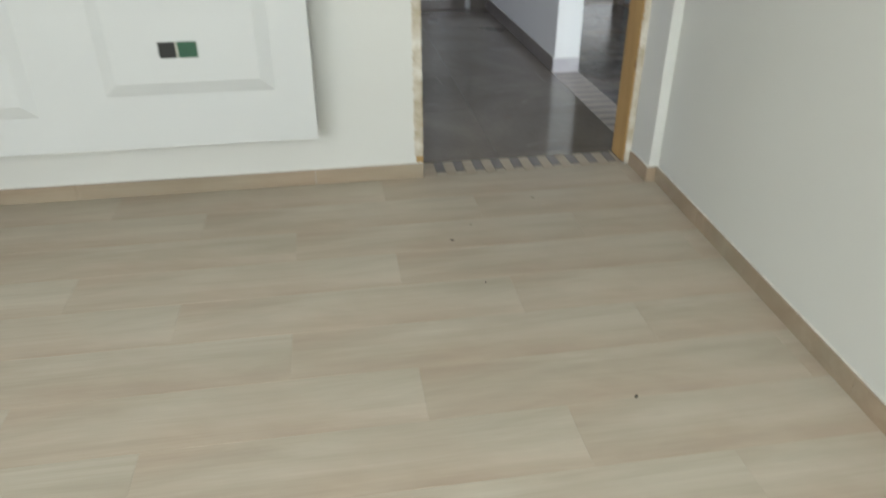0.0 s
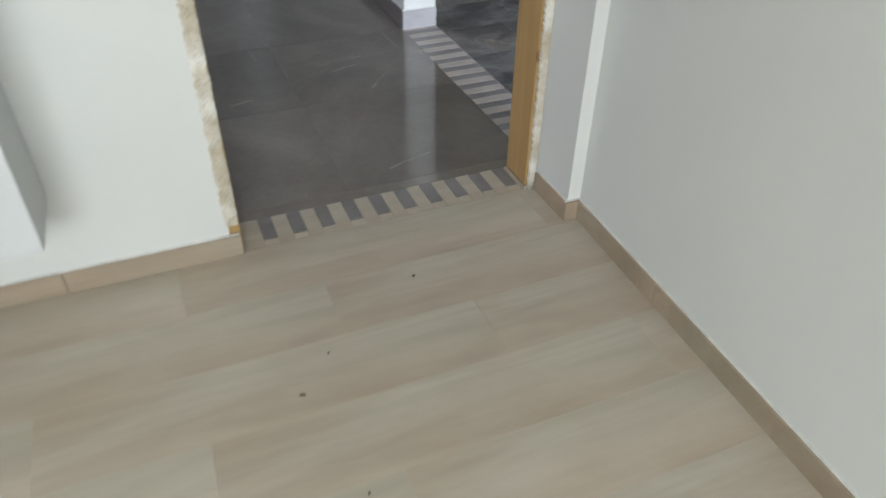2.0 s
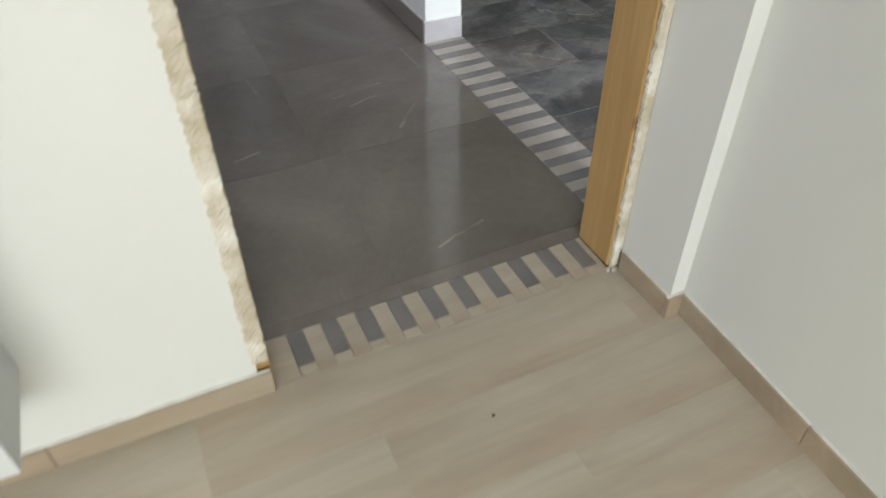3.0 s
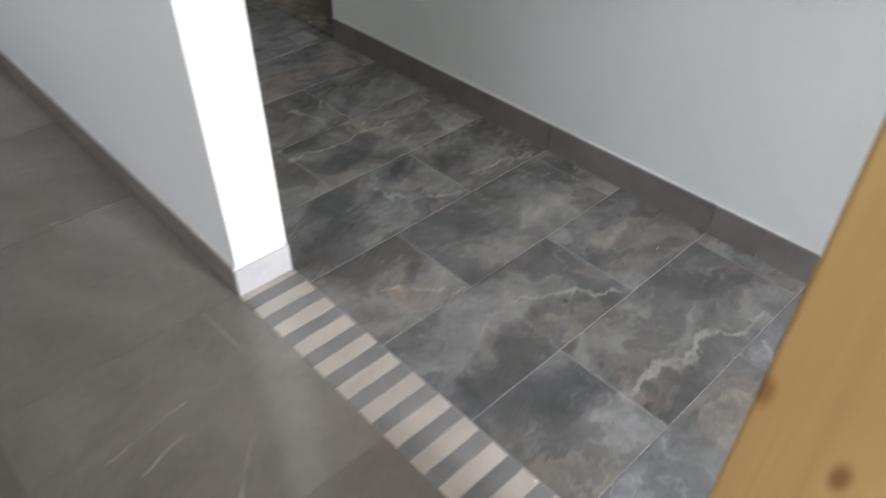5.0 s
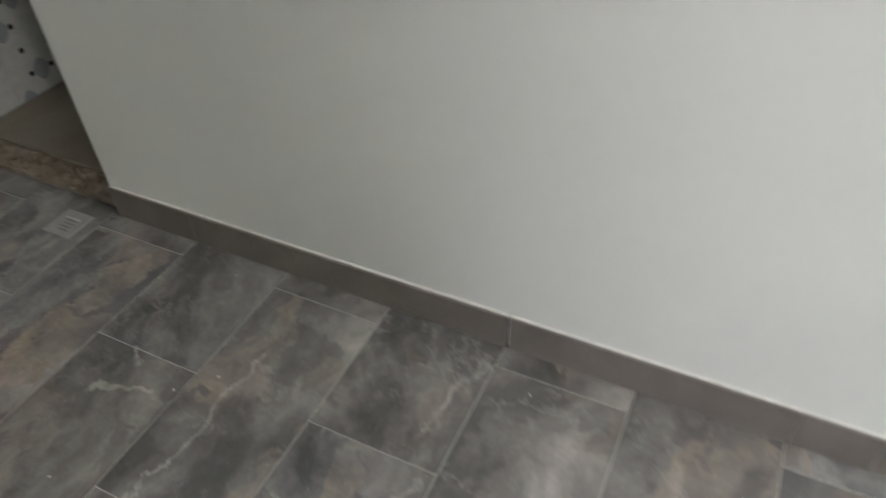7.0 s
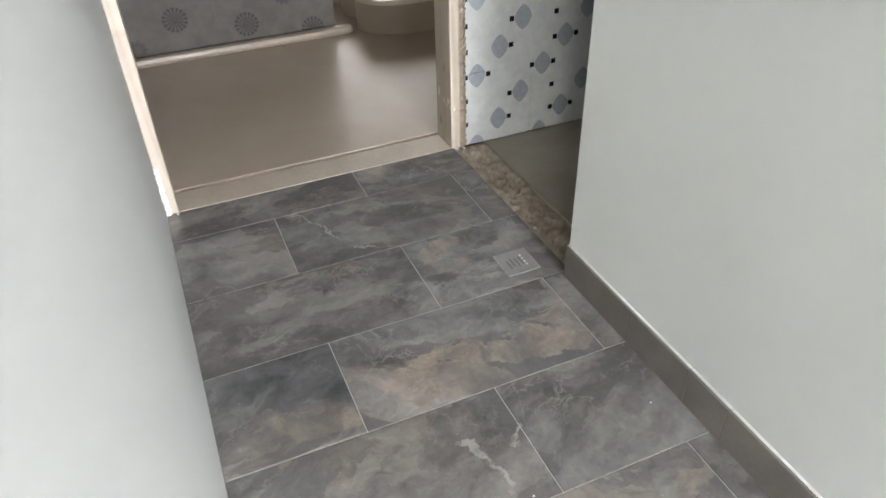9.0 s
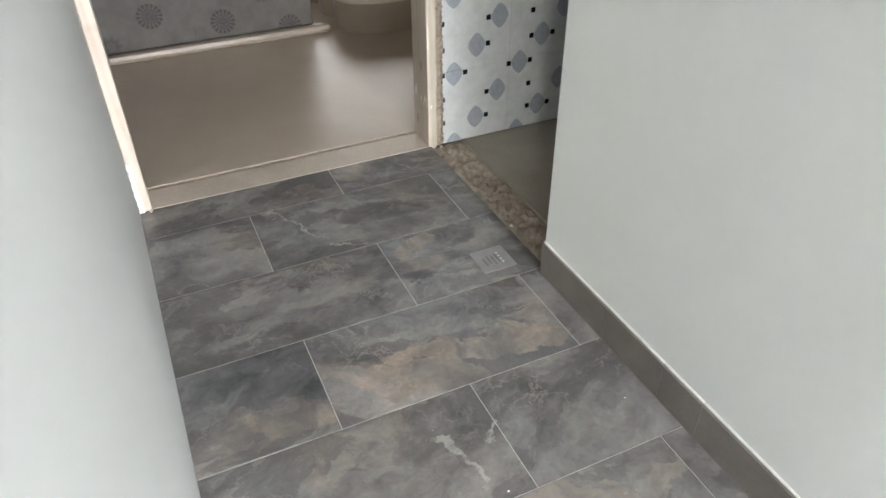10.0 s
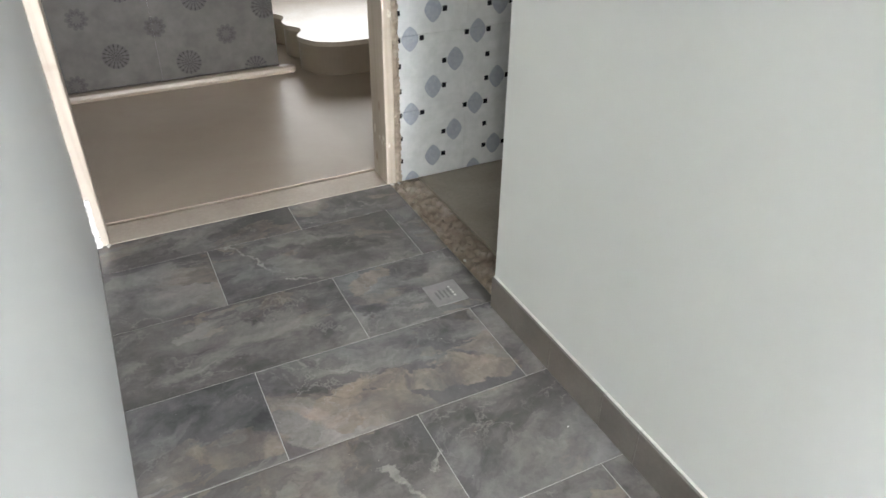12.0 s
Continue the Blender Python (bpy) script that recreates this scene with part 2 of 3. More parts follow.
def oak(name, a, b, c3, rough=0.42, rand=23.0, along=0):
    """Pale wood print with long grain, knots and a soft satin face."""
    t = Tree(name)
    c = t.coords((1, 1, 1), rand)
    sc = [7.0, 7.0, 7.0]
    sc[along] = 0.9
    g = t.vec("MULTIPLY", t.coords((1, 1, 1), rand * 0.004), tuple(sc))
    soft = t.noise(g, 1.0, 6, 0.62, 0.8)
    fine = t.noise(t.vec("MULTIPLY", c, tuple(3.0 if k == along else 120.0 for k in range(3))), 1.0, 4, 0.7)
    whole = t.coords()
    blot = t.noise(t.vec("MULTIPLY", whole, tuple(1.1 if k == along else 3.6 for k in range(3))), 1.0, 4, 0.6, 0.6)
    rosy = t.noise(t.vec("MULTIPLY", whole, tuple(0.8 if k == along else 2.4 for k in range(3))), 1.0, 3, 0.55, 0.4)
    col = t.ramp(soft, (0.26, a), (0.52, b), (0.76, c3))
    col = t.mix(t.ramp(blot, (0.40, 0.0), (0.66, 0.75)), col, tuple(0.95 * q for q in a))
    col = t.mix(1.0, col, t.ramp(rosy, (0.38, (0.965, 1.0, 1.0)), (0.64, (1.05, 0.985, 0.955))), "MULTIPLY")
    col = t.mix(1.0, col, t.ramp(fine, (0.3, 0.96), (0.7, 1.03)), "MULTIPLY")
    col = t.mix(1.0, col, t.ramp(t.rand(), (0.0, 0.985), (1.0, 1.015)), "MULTIPLY")
    r = t.math("ADD", t.math("MULTIPLY", soft, 0.14), rough - 0.07)
    return t.done(col, r, 0, t.bump(t.math("ADD", fine, soft), 0.08, 0.0012), 0.45)


def pine(name, a, b, knot=(0.16, 0.075, 0.03), dirty=0.70):
    """Raw pine timber standing upright, with knots and smears of plaster."""
    t = Tree(name)
    c = t.coords((1, 1, 1), 11.0)
    g = t.noise(t.vec("MULTIPLY", c, (30.0, 30.0, 1.2)), 1.0, 5, 0.6, 1.2)
    col = t.ramp(g, (0.30, a), (0.62, b))
    t.node("SeparateXYZ", {0: c})
    sep = t.t.nodes[-1]
    k = t.node("TexVoronoi", {"Vector": t.node("CombineXYZ", {0: t.math("MULTIPLY", sep.outputs[1], 7.0), 1: t.math("MULTIPLY", sep.outputs[2], 3.1)}), "Scale": 1.0, "Randomness": 1.0})
    t.t.nodes[-1].voronoi_dimensions = "2D"
    col = t.mix(t.ramp(k, (0.030, 0.85), (0.075, 0.0)), col, knot)
    col = t.mix(t.ramp(t.noise(c, 5, 4), (0.45, 0.0), (0.75, 0.4)), col, a)
    smear = t.ramp(t.noise(t.vec("MULTIPLY", c, (1.0, 1.0, 0.6)), 13, 5, 0.65), (dirty, 0.0), (dirty + 0.045, 0.8))
    col = t.mix(smear, col, (0.74, 0.70, 0.62))
    return t.done(col, 0.62, 0, t.bump(t.math("ADD", g, smear), 0.25, 0.0015), 0.3)


def stone(name, a, b, scale=2.5, rough=0.2, vein=None, bump=0.03, rand=9.0, grain=0.065, lines=()):
    """Polished stone or porcelain with clouds, and thin veins where given."""
    t = Tree(name)
    c = t.coords((1, 1, 1), rand)
    n = t.noise(c, scale, 7, 0.62, 0.5)
    col = t.ramp(n, (0.32, a), (0.70, b))
    col = t.mix(1.0, col, t.ramp(t.noise(c, scale * 26, 4, 0.7), (0.3, 1 - grain), (0.7, 1 + grain)), "MULTIPLY")
    if vein:
        v = t.math("ABSOLUTE", t.math("SUBTRACT", t.noise(t.vec("MULTIPLY", c, (1.0, 0.13, 1.0)), 2.0, 1, 0.3, 0.0), 0.5))
        m = t.math("MULTIPLY", t.ramp(v, (0.0, 0.6), (0.0030, 0.0)), t.ramp(t.noise(c, 3.6, 2), (0.58, 0.0), (0.68, 1.0)))
        col = t.mix(m, col, vein)
        where = t.node("NewGeometry", out=0)
        rag = t.node("TexNoise", {"Vector": where, "Scale": 7.0, "Detail": 4.0}, out=1)
        flat = t.vec("MULTIPLY", t.vec("ADD", where, t.vec("MULTIPLY", t.vec("SUBTRACT", rag, (0.5, 0.5, 0.5)), (0.05, 0.05, 0.0))), (1.0, 1.0, 0.0))
        col = t.mix(t.math("MULTIPLY", seams(t, flat, lines), t.ramp(t.noise(where, 11, 4), (0.38, 0.05), (0.58, 0.38))), col, vein)
        rust = t.ramp(t.noise(c, 5.3, 3), (0.70, 0.0), (0.80, 0.30))
        col = t.mix(rust, col, (0.16, 0.09, 0.05))
    r = t.math("ADD", t.math("MULTIPLY", t.noise(c, 8, 5), 0.10), rough - 0.05)
    return t.done(col, r, 0, t.bump(n, bump, 0.002), 0.5)


def rubble(name, a, b, c3, rough=0.9):
    t = Tree(name)
    c = t.coords()
    n = t.noise(c, 16, 8, 0.62)
    col = t.ramp(n, (0.30, a), (0.5, b), (0.68, c3))
    col = t.mix(t.ramp(t.noise(c, 6, 3), (0.4, 0.0), (0.7, 0.6)), col, a)
    return t.done(col, rough, 0, t.bump(n, 0.6, 0.006), 0.2)


def plain(name, col, rough=0.5, metal=0.0):
    t = Tree(name)
    c = t.coords()
    k = t.ramp(t.noise(c, 30, 4), (0.3, 0.86), (0.7, 1.08))
    return t.done(t.mix(1.0, col, k, "MULTIPLY"), rough, metal, t.bump(t.noise(c, 90, 3), 0.08, 0.001), 0.5)


def medallion_wall(name):
    """Grey wall tile printed with rosettes on a slanting lattice: rows of toothed stars and rows of dotted rings."""
    t = Tree(name)
    t.node("SeparateXYZ", {0: t.node("NewGeometry", out=0)})
    sep = t.t.nodes[-1]
    x, z = t.math("SUBTRACT", sep.outputs[0], 0.101), t.math("SUBTRACT", sep.outputs[2], 0.356)
    ax, az, bx, bz = 0.310, -0.068, 0.190, 0.110
    det = ax * bz - az * bx
    p = t.math("ADD", t.math("MULTIPLY", x, bz / det), t.math("MULTIPLY", z, -bx / det))
    q = t.math("ADD", t.math("MULTIPLY", x, -az / det), t.math("MULTIPLY", z, ax / det))
    fp = t.math("SUBTRACT", t.math("FRACT", t.math("ADD", p, 50.5)), 0.5)
    fq = t.math("SUBTRACT", t.math("FRACT", t.math("ADD", q, 50.5)), 0.5)
    odd = t.math("GREATER_THAN", t.math("FRACT", t.math("MULTIPLY", t.math("FLOOR", t.math("ADD", q, 50.5)), 0.5)), 0.25)
    u = t.math("ADD", t.math("MULTIPLY", fp, ax), t.math("MULTIPLY", fq, bx))
    v = t.math("ADD", t.math("MULTIPLY", fp, az), t.math("MULTIPLY", fq, bz))
    r = t.math("SQRT", t.math("ADD", t.math("MULTIPLY", u, u), t.math("MULTIPLY", v, v)))
    ang = t.math("ARCTAN2", v, u)
    tooth = t.math("MULTIPLY", t.math("ABSOLUTE", t.math("COSINE", t.math("MULTIPLY", ang, 5.0))), 0.013)
    star = t.ramp(t.math("SUBTRACT", r, tooth), (0.0, 0.30), (0.014, 0.30), (0.016, 0.75), (0.022, 0.75), (0.024, 0.35), (0.030, 0.35), (0.033, 0.70), (0.036, 0.0))
    spokes = t.ramp(t.math("COSINE", t.math("MULTIPLY", ang, 16.0)), (0.45, 0.35), (0.65, 1.0))
    ring = t.math("MULTIPLY", t.ramp(r, (0.0, 0.75), (0.018, 0.9), (0.024, 0.55), (0.030, 0.9), (0.038, 0.45), (0.046, 0.85), (0.054, 0.75), (0.058, 0.0)), spokes)
    base = t.ramp(t.noise(t.coords(), 14, 5), (0.3, (0.060, 0.053, 0.046)), (0.7, (0.084, 0.076, 0.066)))
    col = t.mix(t.math("MULTIPLY", star, t.math("SUBTRACT", 1.0, odd)), base, (0.024, 0.021, 0.018))
    col = t.mix(t.math("MULTIPLY", ring, odd), col, (0.009, 0.008, 0.007))
    return t.done(col, 0.45, 0, t.bump(t.noise(t.coords(), 30, 3), 0.03, 0.001), 0.12)


def diamond_wall(name):
    """White glazed kitchen tile printed with slate-blue lozenges and small black squares."""
    t = Tree(name)
    t.node("SeparateXYZ", {0: t.coords()})
    sep = t.t.nodes[-1]
    x, z = sep.outputs[0], sep.outputs[2]
    cw, ch = 0.0850, 0.0875
    u = t.math("DIVIDE", t.math("SUBTRACT", x, 1.0375), cw)
    v = t.math("DIVIDE", t.math("SUBTRACT", z, 0.0362), ch)
    i, j = t.math("FLOOR", u), t.math("FLOOR", v)
    fu, fv = t.math("SUBTRACT", t.math("FRACT", u), 0.5), t.math("SUBTRACT", t.math("FRACT", v), 0.5)
    k = t.math("FRACT", t.math("DIVIDE", t.math("ADD", t.math("SUBTRACT", j, i), 300.5), 3.0))
    chosen = t.math("GREATER_THAN", k, 0.66)
    d = t.math("ADD", t.math("POWER", t.math("DIVIDE", t.math("ABSOLUTE", fu), 0.40), 1.45), t.math("POWER", t.math("DIVIDE", t.math("ABSOLUTE", fv), 0.50), 1.45))
    loz = t.math("MULTIPLY", chosen, t.ramp(d, (0.90, 1.0), (0.98, 0.0)))
    col = t.ramp(t.noise(t.coords(), 30, 5), (0.3, (0.52, 0.54, 0.54)), (0.7, (0.62, 0.63, 0.63)))
    col = t.mix(loz, col, t.ramp(t.noise(t.coords(), 80, 3), (0.3, (0.30, 0.32, 0.37)), (0.7, (0.36, 0.385, 0.43))))
    side = t.math("SUBTRACT", t.math("FRACT", t.math("ADD", u, 0.5)), 0.5)
    dot = t.math("MULTIPLY", t.math("LESS_THAN", t.math("ABSOLUTE", side), 0.10), t.math("LESS_THAN", t.math("ABSOLUTE", fv), 0.10))
    b = t.math("FLOOR", t.math("ADD", u, 0.5))
    phase = t.math("FRACT", t.math("DIVIDE", t.math("ADD", b, 400.5), 4.0))
    right_of = t.math("GREATER_THAN", t.math("FRACT", t.math("DIVIDE", t.math("ADD", t.math("SUBTRACT", j, b), 301.5), 3.0)), 0.66)
    left_of = t.math("GREATER_THAN", t.math("FRACT", t.math("DIVIDE", t.math("ADD", t.math("SUBTRACT", j, b), 300.5), 3.0)), 0.66)
    keep = t.math("MAXIMUM", t.math("MULTIPLY", right_of, t.math("LESS_THAN", phase, 0.70)), t.math("MULTIPLY", left_of, t.math("GREATER_THAN", t.math("ABSOLUTE", t.math("SUBTRACT", phase, 0.375)), 0.20)))
    dot = t.math("MULTIPLY", dot, t.math("MAXIMUM", keep, t.math("LESS_THAN", phase, 0.2)))
    col = t.mix(dot, col, (0.015, 0.015, 0.018))
    return t.done(col, 0.16, 0, None, 0.5)


WALL = paint("cream_white_wall_paint", (0.635, 0.645, 0.62))
PANEL = paint("white_panel_paint", (0.555, 0.575, 0.575), 0.03)
CEIL = paint("ceiling_white_paint", (0.80, 0.80, 0.78), 0.03)
SLATE = slate("slate_stoneware", (0.108, 0.105, 0.104), (0.182, 0.174, 0.169), (0.250, 0.205, 0.172), (0.258, 0.247, 0.238))
SKIRT = stone("taupe_skirting", (0.125, 0.110, 0.098), (0.185, 0.165, 0.148), 5, 0.30)
PALE_SKIRT = stone("pale_grey_skirting", (0.33, 0.32, 0.325), (0.42, 0.41, 0.41), 5, 0.35)
GROUT = plain("pale_grout", (0.37, 0.355, 0.335), 0.85)
PLANK = oak("pale_oak_plank", (0.360, 0.304, 0.236), (0.460, 0.404, 0.328), (0.54, 0.488, 0.412))
PLANK_BASE = oak("oak_skirting", (0.285, 0.230, 0.170), (0.35, 0.29, 0.22), (0.41, 0.35, 0.27))
PLANK_GROUT = plain("brown_grout", (0.43, 0.378, 0.306), 0.8)
HALL_LINES = ((-0.36, -0.318, -0.48, -0.44, 0.008), (-0.48, -0.21, -0.58, -0.24, 0.006), (-0.43, -0.133, -0.62, -0.168, 0.004),
              (-0.93, -0.39, -1.0, -0.41, 0.006), (-0.46, -0.98, -0.61, -1.03, 0.005), (-0.229, 0.69, -0.41, 0.706, 0.004))
MARBLE = stone("dark_polished_marble", (0.140, 0.124, 0.105), (0.225, 0.200, 0.172), 1.7, 0.11, (0.42, 0.38, 0.34), lines=HALL_LINES)
MARBLE_GROUT = plain("dull_grout", (0.215, 0.195, 0.170), 0.6)
STRIPE_LIGHT = stone("cream_inlay", (0.37, 0.325, 0.285), (0.46, 0.405, 0.355), 9, 0.36)
STRIPE_DARK = stone("grey_inlay", (0.165, 0.156, 0.150), (0.215, 0.204, 0.196), 9, 0.32)
PINE = pine("raw_pine", (0.330, 0.200, 0.080), (0.425, 0.276, 0.116))
MID_PINE = pine("weathered_pine", (0.33, 0.235, 0.145), (0.41, 0.305, 0.20))
PALE_PINE = pine("pale_pine", (0.38, 0.320, 0.255), (0.47, 0.405, 0.335), (0.26, 0.18, 0.125), 0.63)
PLASTER = rubble("broken_plaster", (0.40, 0.345, 0.25), (0.56, 0.52, 0.44), (0.72, 0.71, 0.66))
PLASTER_WHITE = rubble("white_plaster", (0.56, 0.53, 0.48), (0.68, 0.66, 0.62), (0.78, 0.77, 0.74))
MORTAR = rubble("brown_mortar", (0.235, 0.185, 0.145), (0.335, 0.275, 0.220), (0.46, 0.40, 0.34))
BEIGE = stone("beige_porcelain", (0.330, 0.262, 0.198), (0.385, 0.320, 0.255), 1.6, 0.35, grain=0.015)
# darkened copy of BEIGE: shade in the colour for platform riser and wall ledge
BEIGE_SHADED = stone("shaded_beige_porcelain", (0.205, 0.160, 0.120), (0.250, 0.205, 0.160), 2.0, 0.34, grain=0.025)
BEIGE_LIGHT = stone("cream_marble", (0.42, 0.35, 0.285), (0.50, 0.43, 0.36), 3.0, 0.25)
KITCHEN = stone("grey_green_polished_stone", (0.29, 0.255, 0.205), (0.38, 0.34, 0.28), 3.0, 0.10)
MEDALLION = medallion_wall("rosette_wall_tile")
DIAMOND = diamond_wall("lozenge_wall_tile")
BLACK = plain("black_recess", (0.012, 0.014, 0.012), 0.6)
GREEN = plain("green_box_plastic", (0.015, 0.085, 0.045), 0.5)
STEEL = plain("dusty_steel", (0.205, 0.197, 0.187), 0.5, 0.0)
STEEL_DARK = plain("grimy_slot", (0.13, 0.125, 0.118), 0.6)
CAULK = plain("white_caulk", (0.66, 0.65, 0.61), 0.7)
DARK_BIT = plain("dark_debris", (0.035, 0.03, 0.025), 0.9)
PALE_BIT = plain("plaster_crumb", (0.62, 0.60, 0.55), 0.9)


# ---- mesh helpers ----
def box(bm, x0, x1, y0, y1, z0, z1):
    v = [bm.verts.new((x, y, z)) for z in (z0, z1) for x, y in ((x0, y0), (x1, y0), (x1, y1), (x0, y1))]
    for f in ((0, 3, 2, 1), (4, 5, 6, 7), (0, 1, 5, 4), (1, 2, 6, 5), (2, 3, 7, 6), (3, 0, 4, 7)):
        bm.faces.new([v[k] for k in f])
    return bm


def boxes(*spans, bevel=0.0):
    bm = bmesh.new()
    for s in spans:
        box(bm, *s)
    if bevel:
        bmesh.ops.bevel(bm, geom=bm.edges[:], offset=bevel, segments=2, affect="EDGES", profile=0.5)
    return bm


def mesh_of(name, bm, material):
    me = bpy.data.meshes.new(name)
    bm.to_mesh(me)
    bm.free()
    me.materials.append(material)
    return me


def part(name, bm, material, parent=None, label=""):
    ob = new(name, mesh_of(name, bm, material))
    ob.parent = parent
    return tagged(ob, label) if label else ob


def thing(name, bm, material, label, category, kind="", group=""):
    return tagged(part(name, bm, material), label, category, group, kind)


def empty(name, label, category, kind="", group="", at=(0, 0, 0)):
    ob = new(name)
    ob.location = at
    return tagged(ob, label, category, group, kind)


def tile_mesh(name, w, d, h, material, chamfer):
    """One tile with eased edges, its top at z = 0, centred."""
    bm = bmesh.new()
    rings = []
    for z, inset in ((-h, 0), (-chamfer, 0), (0, chamfer)):
        rings.append([bm.verts.new((sx * (w / 2 - inset), sy * (d / 2 - inset), z)) for sx, sy in ((-1, -1), (1, -1), (1, 1), (-1, 1))])
    for a, b in zip(rings, rings[1:]):
        for k in range(4):
            bm.faces.new((a[k], a[(k + 1) % 4], b[(k + 1) % 4], b[k]))
    bm.faces.new(rings[-1])
    bm.faces.new(rings[0][::-1])
    return mesh_of(name, bm, material)


MESHES = {}


def lay(name, parent, x0, x1, y0, y1, z, material, h=0.010, gap=0.0025):
    """Lay one piece as an object of its own; alike pieces share a mesh."""
    w, d = round(x1 - x0 - gap, 4), round(y1 - y0 - gap, 4)
    if w < 0.008 or d < 0.008:
        return None
    key = (name, w, d, material.name)
    if key not in MESHES:
        MESHES[key] = tile_mesh(name, w, d, h, material, 0.0004 if material in (PLANK, MARBLE) else 0.0011)
    ob = new(name, MESHES[key])
    ob.location = ((x0 + x1) / 2, (y0 + y1) / 2, z)
    ob.parent = parent
    return ob


def ragged(x0, x1, y0, y1, z0, z1, axis, cell, amp, seed, outer):
    """A crumbling slab: its front face is a rough grid pushed in and out along axis."""
    rnd = random.Random(seed)
    bm = bmesh.new()
    lo, hi = (x0, y0, z0), (x1, y1, z1)
    ax = [k for k in range(3) if k != axis]
    n = [max(2, int((hi[k] - lo[k]) / cell)) for k in ax]
    grid = []
    for i in range(n[0] + 1):
        row = []
        for j in range(n[1] + 1):
            p = [0, 0, 0]
            p[ax[0]] = lo[ax[0]] + (hi[ax[0]] - lo[ax[0]]) * i / n[0]
            p[ax[1]] = lo[ax[1]] + (hi[ax[1]] - lo[ax[1]]) * j / n[1]
            rim = i in (0, n[0]) or j in (0, n[1])
            if not rim:
                p[ax[0]] += rnd.uniform(-0.3, 0.3) * cell
                p[ax[1]] += rnd.uniform(-0.3, 0.3) * cell
            elif j not in (0, n[1]) and i == 0:
                p[ax[0]] += rnd.uniform(-0.55, 0.45) * cell
            elif j not in (0, n[1]) and i == n[0]:
                p[ax[0]] += rnd.uniform(-0.3, 0.5) * cell
            base = hi[axis] if outer > 0 else lo[axis]
            p[axis] = base + outer * (0 if rim else amp * rnd.random())
            row.append(bm.verts.new(p))
        grid.append(row)
    for i in range(n[0]):
        for j in range(n[1]):
            bm.faces.new((grid[i][j], grid[i + 1][j], grid[i + 1][j + 1], grid[i][j + 1]))
    back = lo[axis] if outer > 0 else hi[axis]
    ret = bmesh.ops.extrude_face_region(bm, geom=bm.faces[:])
    for v in ret["geom"]:
        if isinstance(v, bmesh.types.BMVert):
            v.co[axis] = back
    bmesh.ops.recalc_face_normals(bm, faces=bm.faces[:])
    return bm


H = 2.80          # ceiling height
DOOR = 2.05       # door opening height
XW = 0.975        # corridor's east wall face
YB = 1.98         # south face of the bathroom and kitchen wall
YR, YN = -1.288, -1.153   # room and hall faces of the wall with the first doorway
DL, DR = -1.113, -0.256   # first doorway


# ---- large structure ----
def wall(name, label, *spans, material=WALL):
    return thing(name, boxes(*spans), material, label, "wall", "structure")


wall("wall_room_north", "cream painted wall with a doorway and crumbling plaster edge",
     (-4.4, DL - 0.030, YR, YN, 0, H), (DR + 0.035, 0.0, YR, YN, 0, H), (DL - 0.035, DR + 0.035, YR, YN, DOOR, H))
wall("wall_room_east", "plain cream painted wall with a low pilaster beside the doorway",
     (-0.188, 0.0, -1.475, YR - 0.003, 0, H), (-0.228, -0.188, -1.475, YR - 0.003, 0, H))
EAST_TURN = pose(-0.188, -1.4755, 0, 0, 0, -2.2)
wall_east = wall("wall_room_east_long", "plain cream painted wall standing slightly askew", (0.0, 0.17, -5.0, 0.0, 0, H))
wall_east.matrix_world = EAST_TURN
wall("wall_corridor_west", "plain off-white corridor wall", (-0.015, 0.0, -6.48, -1.4755, 0, H))
wall("wall_room_west", "plain cream painted wall", (-4.4, -4.25, -6.5, YR - 0.003, 0, H))
wall("wall_room_south", "plain cream painted wall with a window opening",
     (-4.25, -3.5, -6.5, -6.35, 0, H), (-0.9, -0.188, -6.5, -6.35, 0, H), (-3.5, -0.9, -6.5, -6.35, 0, 1.0), (-3.5, -0.9, -6.5, -6.35, 2.5, H))
wall("partition_wall", "white painted partition wall between hall and corridor", (-0.150, 0.0, 0.087, YB - 0.003, 0, H))
wall("wall_corridor_east", "plain off-white corridor wall ending at a raw doorway", (XW, 1.115, -1.190, 1.192, 0, H))
wall("wall_corridor_east_south", "plain off-white corridor wall with a window opening",
     (XW, 1.115, -6.48, -6.2, 0, H), (XW, 1.115, -5.2, -2.22, 0, H), (XW, 1.115, -6.2, -5.2, 0, 0.75), (XW, 1.115, -6.2, -5.2, 2.25, H))
wall("lintel_side_room", "plain wall over the side room door", (XW, 1.115, -2.22, -1.190, DOOR + 0.061, H))
wall("lintel_kitchen", "plain wall over the kitchen opening", (XW, 1.115, 1.192, YB - 0.003, DOOR, H))
wall("wall_corridor_south", "plain off-white end wall", (0.0, XW, -6.48, -6.33, 0, H))
wall("wall_hall_north", "pale grey painted hall wall", (-4.8, -0.0, YB, 2.10, 0, H))
wall("wall_hall_west", "plain hall wall with a window opening",
     (-4.8, -4.65, YN, -1.0, 0, H), (-4.8, -4.65, 1.9, YB, 0, H), (-4.8, -4.65, -1.0, 1.9, 0, 0.85), (-4.8, -4.65, -1.0, 1.9, 2.35, H))
wall("wall_bath_door", "wall over the bathroom door", (0.0, 1.016, YB, 2.10, DOOR + 0.05, H))
wall("wall_kitchen_north", "plain wall behind the kitchen tiles", (1.016, 4.1, YB + 0.012, 2.10, 0, H))
wall("wall_bath_west", "plain bathroom wall", (-0.95, -0.80, 2.10, 3.45, 0, H))
wall("wall_bath_north", "bathroom wall behind rosette tiles", (-0.95, 0.955, 3.337, 3.45, 0, H))
